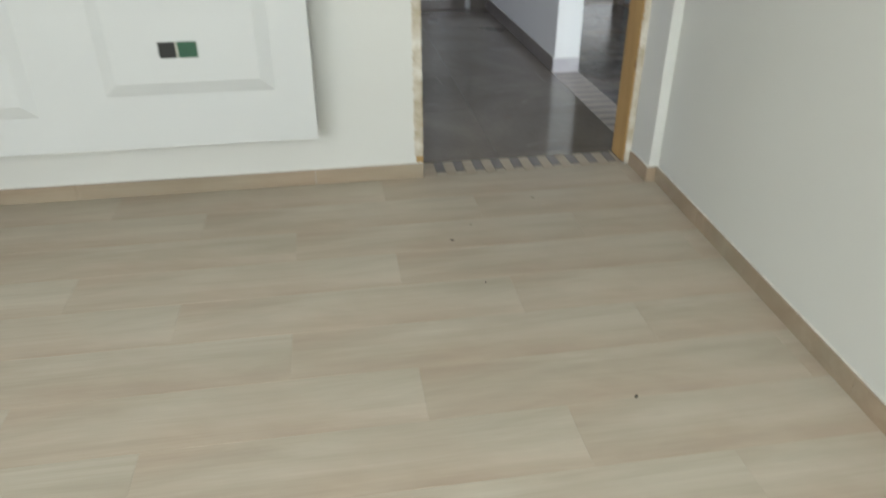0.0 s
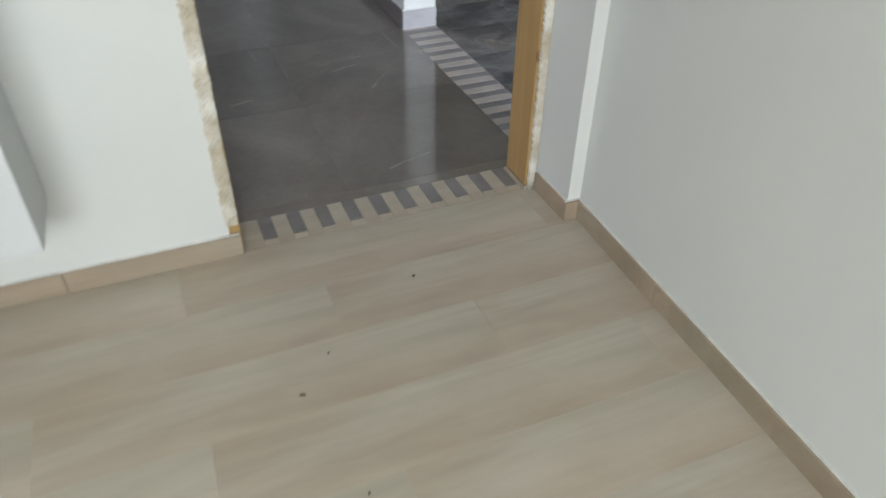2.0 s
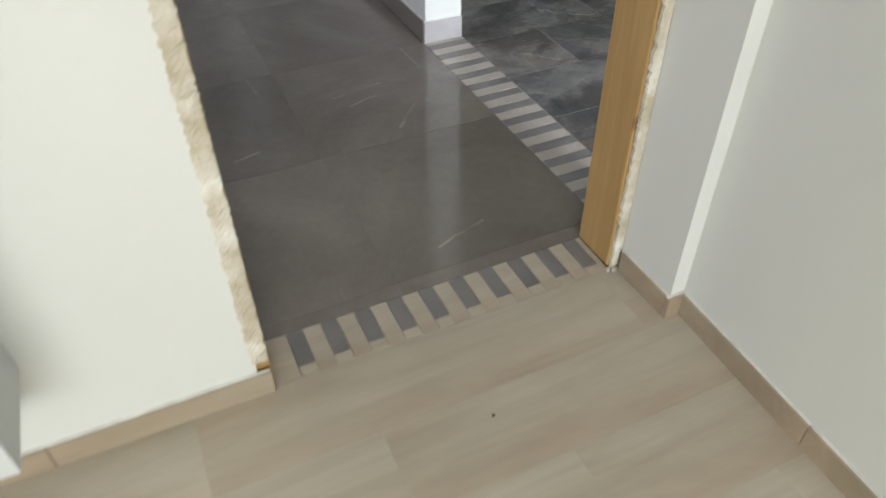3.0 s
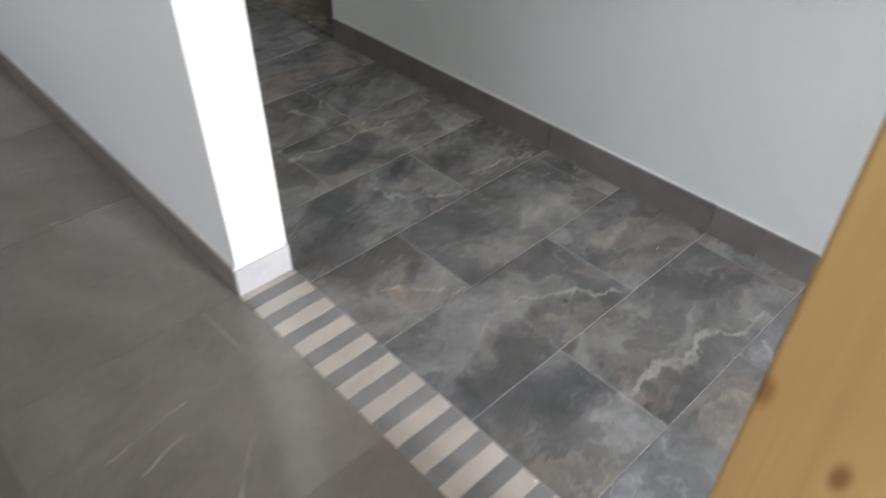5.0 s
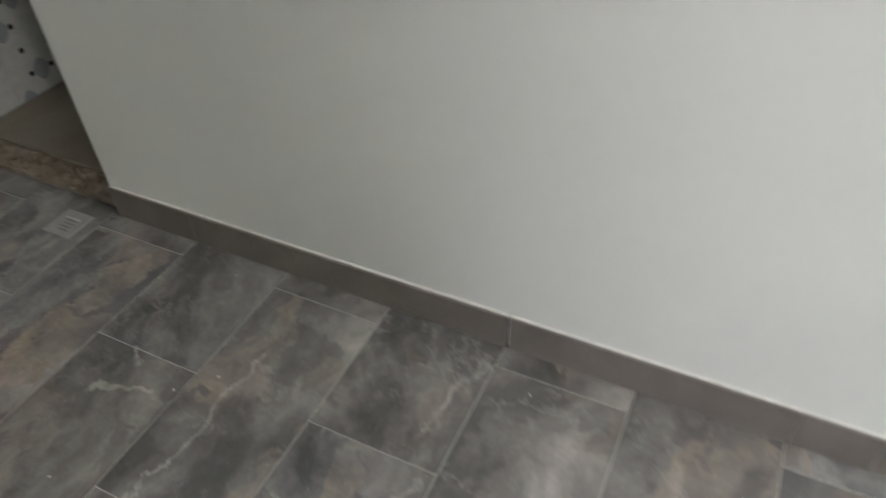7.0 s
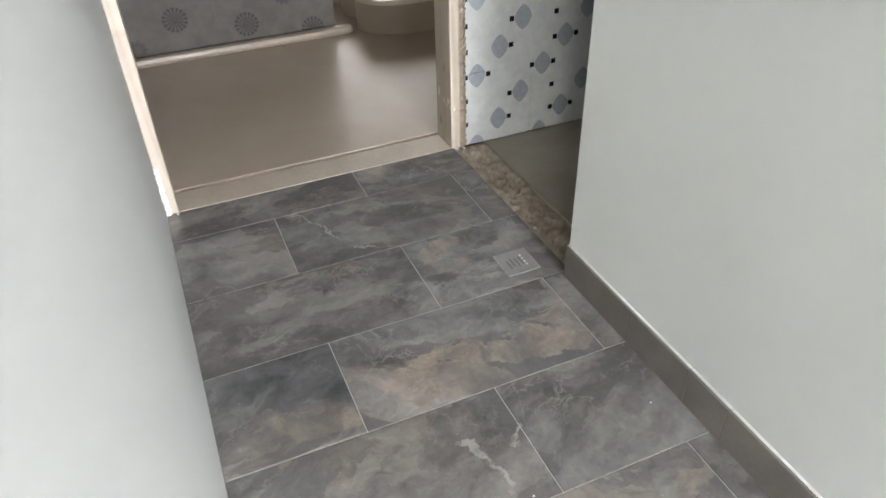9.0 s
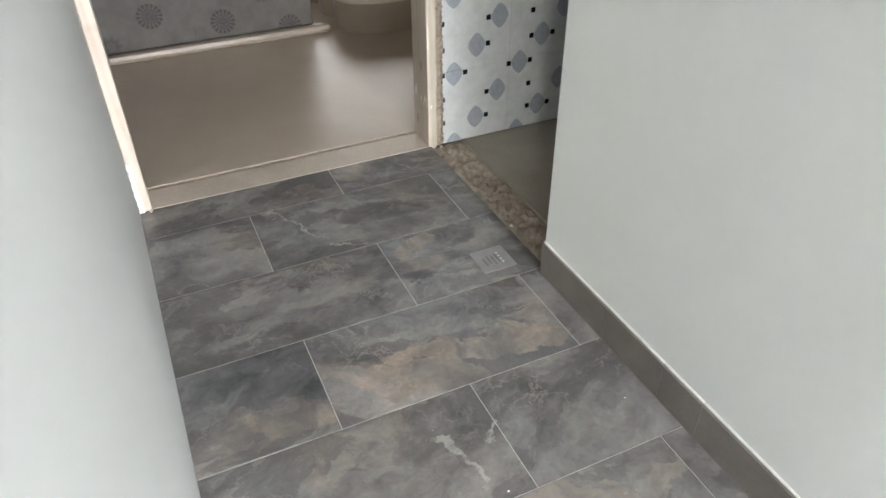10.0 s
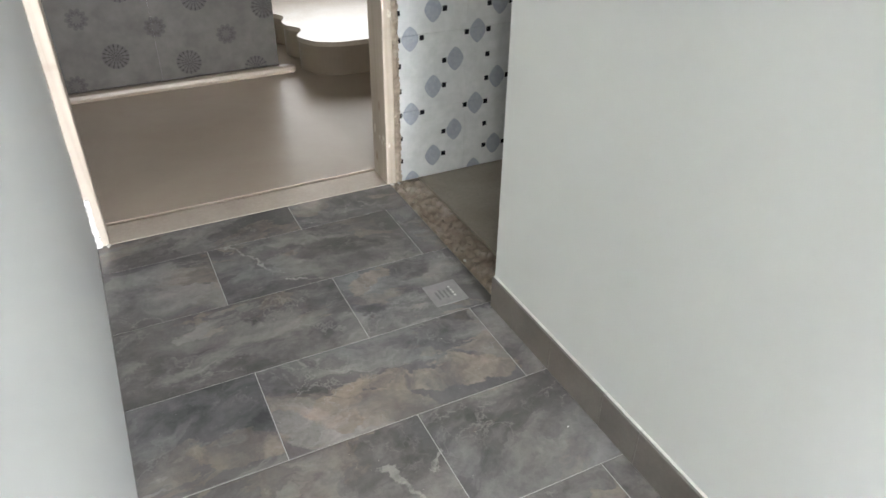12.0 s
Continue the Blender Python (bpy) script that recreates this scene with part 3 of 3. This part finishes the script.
wall("wall_bath_alcove", "plain alcove walls with a window over the raised platform",
     (0.83, 0.955, 3.45, 4.75, 0, H), (0.955, 1.2, 4.6, 4.75, 0, H), (2.1, 2.7, 4.6, 4.75, 0, H), (1.2, 2.1, 4.6, 4.75, 0, 0.42), (1.2, 2.1, 4.6, 4.75, 1.02, H))
wall("wall_bath_east", "plain bathroom wall", (2.55, 2.70, 2.10, 4.6, 0, H))
wall("wall_kitchen_east", "kitchen wall with a window opening",
     (3.95, 4.1, -3.9, -2.95, 0, H), (3.95, 4.1, -1.65, YB, 0, H), (3.95, 4.1, -2.95, -1.65, 0, 1.05), (3.95, 4.1, -2.95, -1.65, 2.35, H))
# unseen blocker, added so the side room lamp leaves the kitchen dark
wall("wall_kitchen_south", "unseen wall added to keep side room light out of the kitchen", (1.115, 3.95, -0.9, -0.75, 0, H))
wall("wall_side_room_south", "plain side room wall", (1.115, 3.95, -3.74, -3.6, 0, H))
thing("ceiling", boxes((-4.8, 4.1, -6.5, 4.75, H, H + 0.12)), CEIL, "plain white painted ceiling", "ceiling", "structure")

floor_room = thing("floor_room", boxes((-4.25, -0.16, -6.35, YR, -0.12, -0.0006)), PLANK_GROUT, "pale oak-look plank floor with dust and crumbs", "floor", "structure")
floor_hall = thing("floor_hall", boxes((-4.65, -0.162, YN, YB, -0.12, -0.0012)), MARBLE_GROUT, "dark polished stone hall floor with faint joints", "floor", "structure")
floor_corridor = thing("floor_corridor", boxes((0.0, 1.115, -6.33, 1.192, -0.12, -0.0016), (0.0, 0.992, 1.192, YB, -0.12, -0.0016)), GROUT, "grey slate-look tiled corridor floor with pale joints", "floor", "structure")
thing("floor_kitchen", boxes((1.115, 3.95, -3.75, YB + 0.012, -0.12, -0.004)), KITCHEN, "polished grey-green kitchen floor", "floor", "structure")
thing("floor_bath", boxes((-0.80, 2.55, 2.118, 4.6, -0.12, 0.0015), (-0.80, 2.55, 2.098, 2.118, -0.16, -0.08)), BEIGE, "smooth beige bathroom floor", "floor", "structure")

# ---- thresholds ----
strip_one = thing("threshold_room", boxes((DL, DR, YR, YN, -0.12, -0.003)), PLANK_GROUT, "wood-tone threshold inlaid with short dark stripes", "threshold", "structure")
x = DL
k = 0
while x < DR - 0.004:
    x_next = min(DR, -1.056 + 0.0828 * k)
    lay("inlay_light", strip_one, x, x_next, YR, YN, 0.0, STRIPE_LIGHT if k % 3 == 5 else PLANK, gap=0.0015)
    if x_next < DR - 0.004:
        end = min(DR, x_next + 0.040)
        lay("inlay_dark", strip_one, x_next, end, YR + 0.030, YN, 0.0005, STRIPE_DARK, gap=0.0015)
        lay("inlay_light", strip_one, x_next, end, YR, YR + 0.030, 0.0, PLANK, gap=0.0015)
        x = end
    else:
        x = DR
    k += 1
strip_two = thing("threshold_hall", boxes((-0.162, 0.0, YN, 0.087, -0.12, -0.003)), GROUT, "threshold of alternating cream and grey stone bars", "threshold", "structure")
y = 0.087
k = 0
while y > YN + 0.01:
    light_low = max(-0.031 - 0.0858 * (k - 1), YN)
    light_top = min(light_low + 0.045, 0.087)
    if y - light_top > 0.004:
        lay("inlay_dark", strip_two, -0.162, 0.0, light_top, y, 0.0, STRIPE_DARK, gap=0.0015)
    lay("inlay_light", strip_two, -0.162, 0.0, light_low, light_top, 0.0, STRIPE_LIGHT, gap=0.0015)
    y = light_low
    k += 1

# bathroom sill and kitchen gap
sill = thing("bathroom_sill", boxes((0.038, 0.980, YB, 2.098, -0.10, 0.0015)), BEIGE_LIGHT, "cream marble door sill flush with the corridor floor", "door sill", "structure")
thing("rubble_gap", ragged(0.992, 1.115, 1.19, YB + 0.01, -0.10, -0.014, 2, 0.013, 0.013, 5, 1), MORTAR, "unfinished strip of broken brown mortar at a doorway", "rubble", "stuff")


# ---- skirting ----
def skirting(name, label, runs, material, height, thick=0.012, piece=0.60):
    """Skirting of separate lengths. runs: (axis, fixed face, start, end, side the face looks to)."""
    base = empty(name, label, "skirting", "structure")
    for axis, face, a, b, side in runs:
        s = a
        while s < b - 0.01:
            e = min(b, s + piece)
            lo, hi = sorted((face, face + side * thick))
            span = (lo, hi, s + 0.0008, e - 0.0008) if axis == "y" else (s + 0.0008, e - 0.0008, lo, hi)
            part("skirting_piece", boxes((*span, 0.0, height), bevel=0.0012), material, base)
            lo, hi = sorted((face, face + side * thick * 0.55))
            span = (lo, hi, s + 0.001, e - 0.001) if axis == "y" else (s + 0.001, e - 0.001, lo, hi)
            part("caulk_bead", boxes((*span, height, height + 0.003), bevel=0.0012), CAULK, base, "thin white caulk line")
            s = e
    return base


skirting("baseboard_room", "oak-look tile skirting along the room walls",
         (("x", YR, -4.25, DL - 0.003, -1), ("y", -0.228, -1.475, YR - 0.015, -1), ("x", -1.475, -0.240, -0.188, -1), ("y", -4.25, -6.35, YR, 1)),
         PLANK_BASE, 0.061, 0.012, 0.9)
skirting("baseboard_room_east", "oak-look tile skirting along the askew wall", (("y", 0.0, -4.9, -0.002, -1),), PLANK_BASE, 0.061, 0.012, 0.9).matrix_world = EAST_TURN
JOINTS = (-1.178, -0.755, -0.608, -0.004, 0.572, 0.695, 0.902, 1.190)
skirting("baseboard_corridor", "taupe stone skirting along the corridor wall with a few pale joints",
         tuple(("y", XW, a, b, -1) for a, b in zip(JOINTS, JOINTS[1:])), SKIRT, 0.098)
skirting("baseboard_partition", "taupe stone skirting round the end of the partition",
         (("y", -0.150, 0.089, YB - 0.014, -1),), SKIRT, 0.083)
skirting("baseboard_partition_end", "pale grey stone skirting at the partition's end", (("x", 0.087, -0.162, 0.0, -1),), PALE_SKIRT, 0.083)
skirting("baseboard_hall", "dark stone skirting along the hall walls", (("x", YB, -4.65, -0.163, -1), ("x", YN, -4.65, DL - 0.05, 1), ("y", -4.65, YN, YB, 1)), SKIRT, 0.083)
thing("baseboard_bath", boxes((-0.80, 1.030, 3.264, 3.324, 0.002, 0.042), bevel=0.018), BEIGE_SHADED, "low rounded beige ledge along the bathroom wall", "skirting", "structure")

# ---- wall tiles ----
tiles_bath = empty("bathroom_wall_tiles", "grey wall tiles printed with dark rosettes", "wall tiles", "structure")
for kx in range(3):
    for kz in range(4):
        x0 = -0.80 + 0.60 * kx
        part("tile", boxes((x0 + 0.0002, min(x0 + 0.6, 0.955) - 0.0002, 3.325, 3.336, 0.70 * kz, min(0.70 * kz + 0.6996, H)), bevel=0.0002), MEDALLION, tiles_bath)
tiles_kitchen = empty("kitchen_wall_tiles", "glossy white tiles with blue-grey lozenges and black dots", "wall tiles", "structure")
for kx in range(7):
    for kz in range(11):
        x0 = 1.0375 + 0.2550 * kx
        z0 = 0.0 if kz == 0 else 0.0362 + 0.2625 * (kz - 1) + 0.2295
        z1 = min(0.0362 + 0.2625 * kz + 0.2295, H)
        part("tile", boxes((x0 + 0.0003, x0 + 0.2547, YB, YB + 0.011, z0 + 0.0004, z1), bevel=0.0006), DIAMOND, tiles_kitchen)


# ---- door frames ----
def door_frame(name, label, posts, head, material, bevel=0.004):
    f = empty(name, label, "door frame")
    for s in posts:
        part("post", boxes(s, bevel=bevel), material, f)
    part("head", boxes(head, bevel=bevel), material, f)
    return f


door_frame("room_door_frame", "raw pine door frame with knots and plaster smears",
           ((DR, DR + 0.034, YR + 0.010, YN + 0.004, 0, DOOR), (DL - 0.034, DL, YR + 0.010, YN + 0.004, 0, DOOR)),
           (DL - 0.034, DR + 0.034, YR + 0.010, YN + 0.004, DOOR + 0.001, DOOR + 0.04), PINE)
door_frame("side_room_door_frame", "raw pine door frame set flush in the corridor wall",
           ((XW - 0.020, 1.113, -1.300, -1.196, 0, DOOR), (XW - 0.020, 1.113, -2.218, -2.11, 0, DOOR)),
           (XW - 0.020, 1.113, -2.218, -1.196, DOOR + 0.001, DOOR + 0.06), MID_PINE)
door_frame("bathroom_door_frame", "pale wooden bathroom door frame with plaster-stained feet",
           ((0.001, 0.038, YB - 0.006, 2.103, 0, DOOR), (0.980, 1.014, YB - 0.006, 2.103, 0, DOOR)),
           (0.001, 1.014, YB - 0.006, 2.103, DOOR + 0.001, DOOR + 0.045), PALE_PINE)
thing("plaster_edge_left", ragged(DL - 0.036, DL - 0.003, YR - 0.001, YR + 0.008, 0.09, DOOR, 1, 0.0065, 0.004, 11, -1), PLASTER, "crumbling strip of broken plaster beside the doorway", "broken plaster", "structure")
thing("plaster_edge_right", ragged(DR + 0.006, DR + 0.032, YR - 0.001, YR + 0.008, 0.0, DOOR, 1, 0.006, 0.002, 12, -1), PLASTER, "raw plaster filling between pine frame and wall", "broken plaster", "structure")
thing("plaster_edge_bath", ragged(1.014, 1.037, YB - 0.001, YB + 0.010, 0.0, DOOR, 1, 0.008, 0.010, 13, -1), MORTAR, "raw mortar joint between bathroom frame and tiles", "mortar joint", "structure")

thing("plaster_edge_bath_left", ragged(0.001, 0.015, YB - 0.010, YB - 0.0065, 0.0, 0.17, 1, 0.007, 0.003, 17, -1), PLASTER_WHITE, "white plaster smeared along the foot of the bathroom frame", "broken plaster", "structure")

thing("door_trim", boxes((-0.335, -0.295, YB - 0.020, YB, 0.0, 2.1), bevel=0.004), PANEL, "narrow white upright trim on the hall wall", "trim", "structure")

# ---- boxed wall panel ----
panel = empty("wall_panel", "large white boxed-out wall panel with bevelled raised fields", "wall panel", "structure")
PX0, PX1, PY0, PY1, PZ0, PZ1 = -4.05, -1.519, -1.506, YR - 0.002, 0.273, 2.45
fields = ((-2.200, -1.648, 0.458, 2.28), (-2.95, -2.420, 0.400, 2.28), (-3.85, -3.10, 0.462, 2.28))
FRONT, BACK, FIELD = PY0, PY0 + 0.024, PY0 - 0.016
edges = [PX0]
for fx0, fx1, fz0, fz1 in sorted(fields):
    edges += [fx0, fx1]
edges.append(PX1)
spans = [(edges[k], edges[k + 1], FRONT, BACK, PZ0, PZ1) for k in range(0, len(edges), 2)]
for fx0, fx1, fz0, fz1 in fields:
    spans += [(fx0, fx1, FRONT, BACK, PZ0, fz0), (fx0, fx1, FRONT, BACK, fz1, PZ1)]
part("panel_frame", boxes(*spans), PANEL, panel)
for fx0, fx1, fz0, fz1 in fields:
    bm = bmesh.new()
    d = 0.045
    outer = [bm.verts.new((px, FRONT + 0.0005, pz)) for px, pz in ((fx0, fz0), (fx1, fz0), (fx1, fz1), (fx0, fz1))]
    inner = [bm.verts.new((px, FIELD, pz)) for px, pz in ((fx0 + d, fz0 + d), (fx1 - d, fz0 + d), (fx1 - d, fz1 - d), (fx0 + d, fz1 - d))]
    deep = [bm.verts.new((v.co.x, BACK, v.co.z)) for v in outer]
    bm.faces.new(inner)
    bm.faces.new(deep[::-1])
    for k in range(4):
        n = (k + 1) % 4
        bm.faces.new((outer[k], outer[n], inner[n], inner[k]))
        bm.faces.new((outer[n], outer[k], deep[k], deep[n]))
    bmesh.ops.recalc_face_normals(bm, faces=bm.faces[:])
    part("raised_field", bm, PANEL, panel)
part("panel_body", boxes((PX0, PX1, BACK, PY1, PZ0, PZ1)), PANEL, panel)

# ---- things ----
socket = empty("socket_box", "open double socket box, one half black, one green", "socket box")
part("recess", boxes((-2.000, -1.945, FIELD - 0.006, FIELD + 0.002, 0.585, 0.635), bevel=0.001), BLACK, socket, "dark open socket recess")
part("cover", boxes((-1.940, -1.880, FIELD - 0.008, FIELD + 0.002, 0.585, 0.635), bevel=0.0015), GREEN, socket, "green plastic cover")
part("rim", boxes((-1.945, -1.940, FIELD - 0.007, FIELD + 0.002, 0.585, 0.635)), PALE_BIT, socket, "plastered rim")

drain = empty("floor_drain", "square steel floor drain with slots set in the slate tiles", "floor drain", at=(0.876, 1.297, 0.0))
part("plate", boxes((-0.050, 0.050, -0.050, 0.050, -0.004, 0.0022), bevel=0.0009), STEEL, drain)
for k in range(4):
    part("slot", boxes((-0.030 + 0.013 * k, -0.024 + 0.013 * k, -0.026 + 0.006 * (k % 2), 0.012 + 0.006 * (k % 2), 0.0022, 0.0027)), STEEL_DARK, drain, "dull dark slot")
for k in range(4):
    part("screw_dot", boxes((0.018, 0.023, -0.024 + 0.014 * k, -0.019 + 0.014 * k, 0.0022, 0.0030)), PALE_BIT, drain, "fleck of white plaster")


def ogee(points, n):
    """A smooth outline through the given corners."""
    out = []
    m = len(points)
    for k in range(m - 1):
        p0, p1, p2, p3 = (Vector(points[max(0, min(m - 1, k + d))]) for d in (-1, 0, 1, 2))
        for i in range(n):
            s = i / n
            out.append(0.5 * ((2 * p1) + (p2 - p0) * s + (2 * p0 - 5 * p1 + 4 * p2 - p3) * s * s + (3 * p1 - p0 - 3 * p2 + p3) * s ** 3))
    return out + [Vector(points[-1])]


def slab(outline, z0, z1):
    bm = bmesh.new()
    low = [bm.verts.new((p[0], p[1], z0)) for p in outline]
    top = [bm.verts.new((p[0], p[1], z1)) for p in outline]
    bm.faces.new(top), bm.faces.new(low[::-1])
    for a in range(len(outline)):
        b = (a + 1) % len(outline)
        bm.faces.new((low[a], low[b], top[b], top[a]))
    bmesh.ops.recalc_face_normals(bm, faces=bm.faces[:])
    return bm


front = ogee([(1.070, 4.59), (1.070, 3.98), (1.052, 3.80), (1.086, 3.72), (1.088, 3.66), (1.060, 3.60), (1.062, 3.52), (1.106, 3.45), (1.100, 3.39),
              (1.062, 3.335), (1.063, 3.285), (1.090, 3.225), (1.128, 3.178), (1.220, 3.136), (1.340, 3.126), (1.55, 3.128)], 5)
rim = [tuple(p) for p in front]
corner = [(2.54, 3.128), (2.54, 4.59)]
platform = empty("bath_platform", "raised cream stone platform with a scalloped edge", "platform")
# the riser is backlit by the alcove window; its shade is painted in
part("base", slab([(px + 0.010, py + 0.010) for px, py in rim] + corner, 0.002, 0.148), BEIGE_SHADED, platform, "stone riser with its shade put into the colour")
part("top", slab(rim + corner, 0.1482, 0.172), BEIGE_LIGHT, platform, "pale cream stone top slab")


# small debris lying on the floors
def crumb(at, size, material, label, seed):
    rnd = random.Random(seed)
    bm = bmesh.new()
    bmesh.ops.create_icosphere(bm, subdivisions=1, radius=1.0)
    for v in bm.verts:
        v.co *= rnd.uniform(0.6, 1.1)
        v.co = Vector((v.co.x * size, v.co.y * size * 0.6, v.co.z * size * 0.35 + size * 0.28))
    ob = thing("debris", bm, material, label, "debris", group="crumbs on the floor")
    ob.location, ob.rotation_euler = (at[0], at[1], 0.001), (0, 0, rnd.uniform(0, 6.28))
    return ob


crumb((0.444, -0.508), 0.009, DARK_BIT, "small dark crumb lying on the slate floor", 1)
for n, (px, py) in enumerate(((-1.03, -2.12), (-0.772, -2.694), (-1.005, -1.74), (-0.728, -1.555), (-1.09, -1.84))):
    crumb((px, py), (0.005, 0.008, 0.005, 0.006, 0.008)[n], DARK_BIT, "small dark crumb lying on the oak planks", 20 + n)
for n, (px, py) in enumerate(((0.80, -0.55), (0.62, 0.55), (0.90, 0.72), (0.55, 0.62), (0.28, 0.70), (0.86, -0.10))):
    crumb((px, py), 0.004, PALE_BIT, "tiny pale plaster crumb on the slate floor", 40 + n)

for n, (px, py) in enumerate(((0.034, 1.968), (0.995, 1.966), (0.952, -1.308), (1.020, 1.962), (-0.262, -1.292), (-0.251, -1.300))):
    crumb((px, py), 0.012, PALE_BIT, "dab of white plaster at the foot of a frame", 60 + n)

rnd = random.Random(8)
for n in range(16):
    at = (rnd.uniform(1.000, 1.100), rnd.uniform(1.25, 1.95))
    crumb(at, rnd.uniform(0.005, 0.011), (MORTAR, PALE_BIT, MORTAR)[n % 3], "broken crumb of mortar in the unfinished doorway strip", 80 + n).location.z = -0.012

# ---- floor pieces ----
for k in range(-21, 7):
    y0, y1 = k * ROW, (k + 1) * ROW
    y0, y1 = max(y0, -6.33), min(y1, YB)
    if y1 - y0 < 0.01:
        continue
    right = 1.115 if y1 < -1.2 and y0 > -2.3 else XW
    if y0 > 1.19:
        right = 0.992
    cuts = [0.0] + [c for c in ((0.006, 0.608, 1.210) if k % 2 == 0 else (0.304, 0.906)) if 0.01 < c < right - 0.01] + [right]
    for a, b in zip(cuts, cuts[1:]):
        lay("slate_tile", floor_corridor, a, b, y0, y1, 0.0, SLATE, gap=0.0020)
for i in range(8):
    for j in range(6):
        x1, y0 = -0.162 - 0.6 * i, 0.093 - 0.6 * 3 + 0.6 * j
        a, b = max(x1 - 0.6, -4.65), x1
        c, d = max(y0, YN), min(y0 + 0.6, YB)
        if b - a > 0.02 and d - c > 0.02:
            lay("stone_tile", floor_hall, a, b, c, d, 0.0, MARBLE, gap=0.0014)
rnd = random.Random(4)
for k in range(26):
    y1 = YR - 0.005 - 0.2 * k + 0.0
    y0 = max(y1 - 0.2, -6.35)
    if y1 - y0 < 0.01:
        break
    x = -0.19 - (0.33 * (k * 2 % 3) + 0.10)
    hi = -0.19
    while hi > -4.24:
        lay("plank", floor_room, max(x, -4.25), hi, y0, y1, 0.0, PLANK, gap=0.0009)
        hi, x = x, x - 1.0
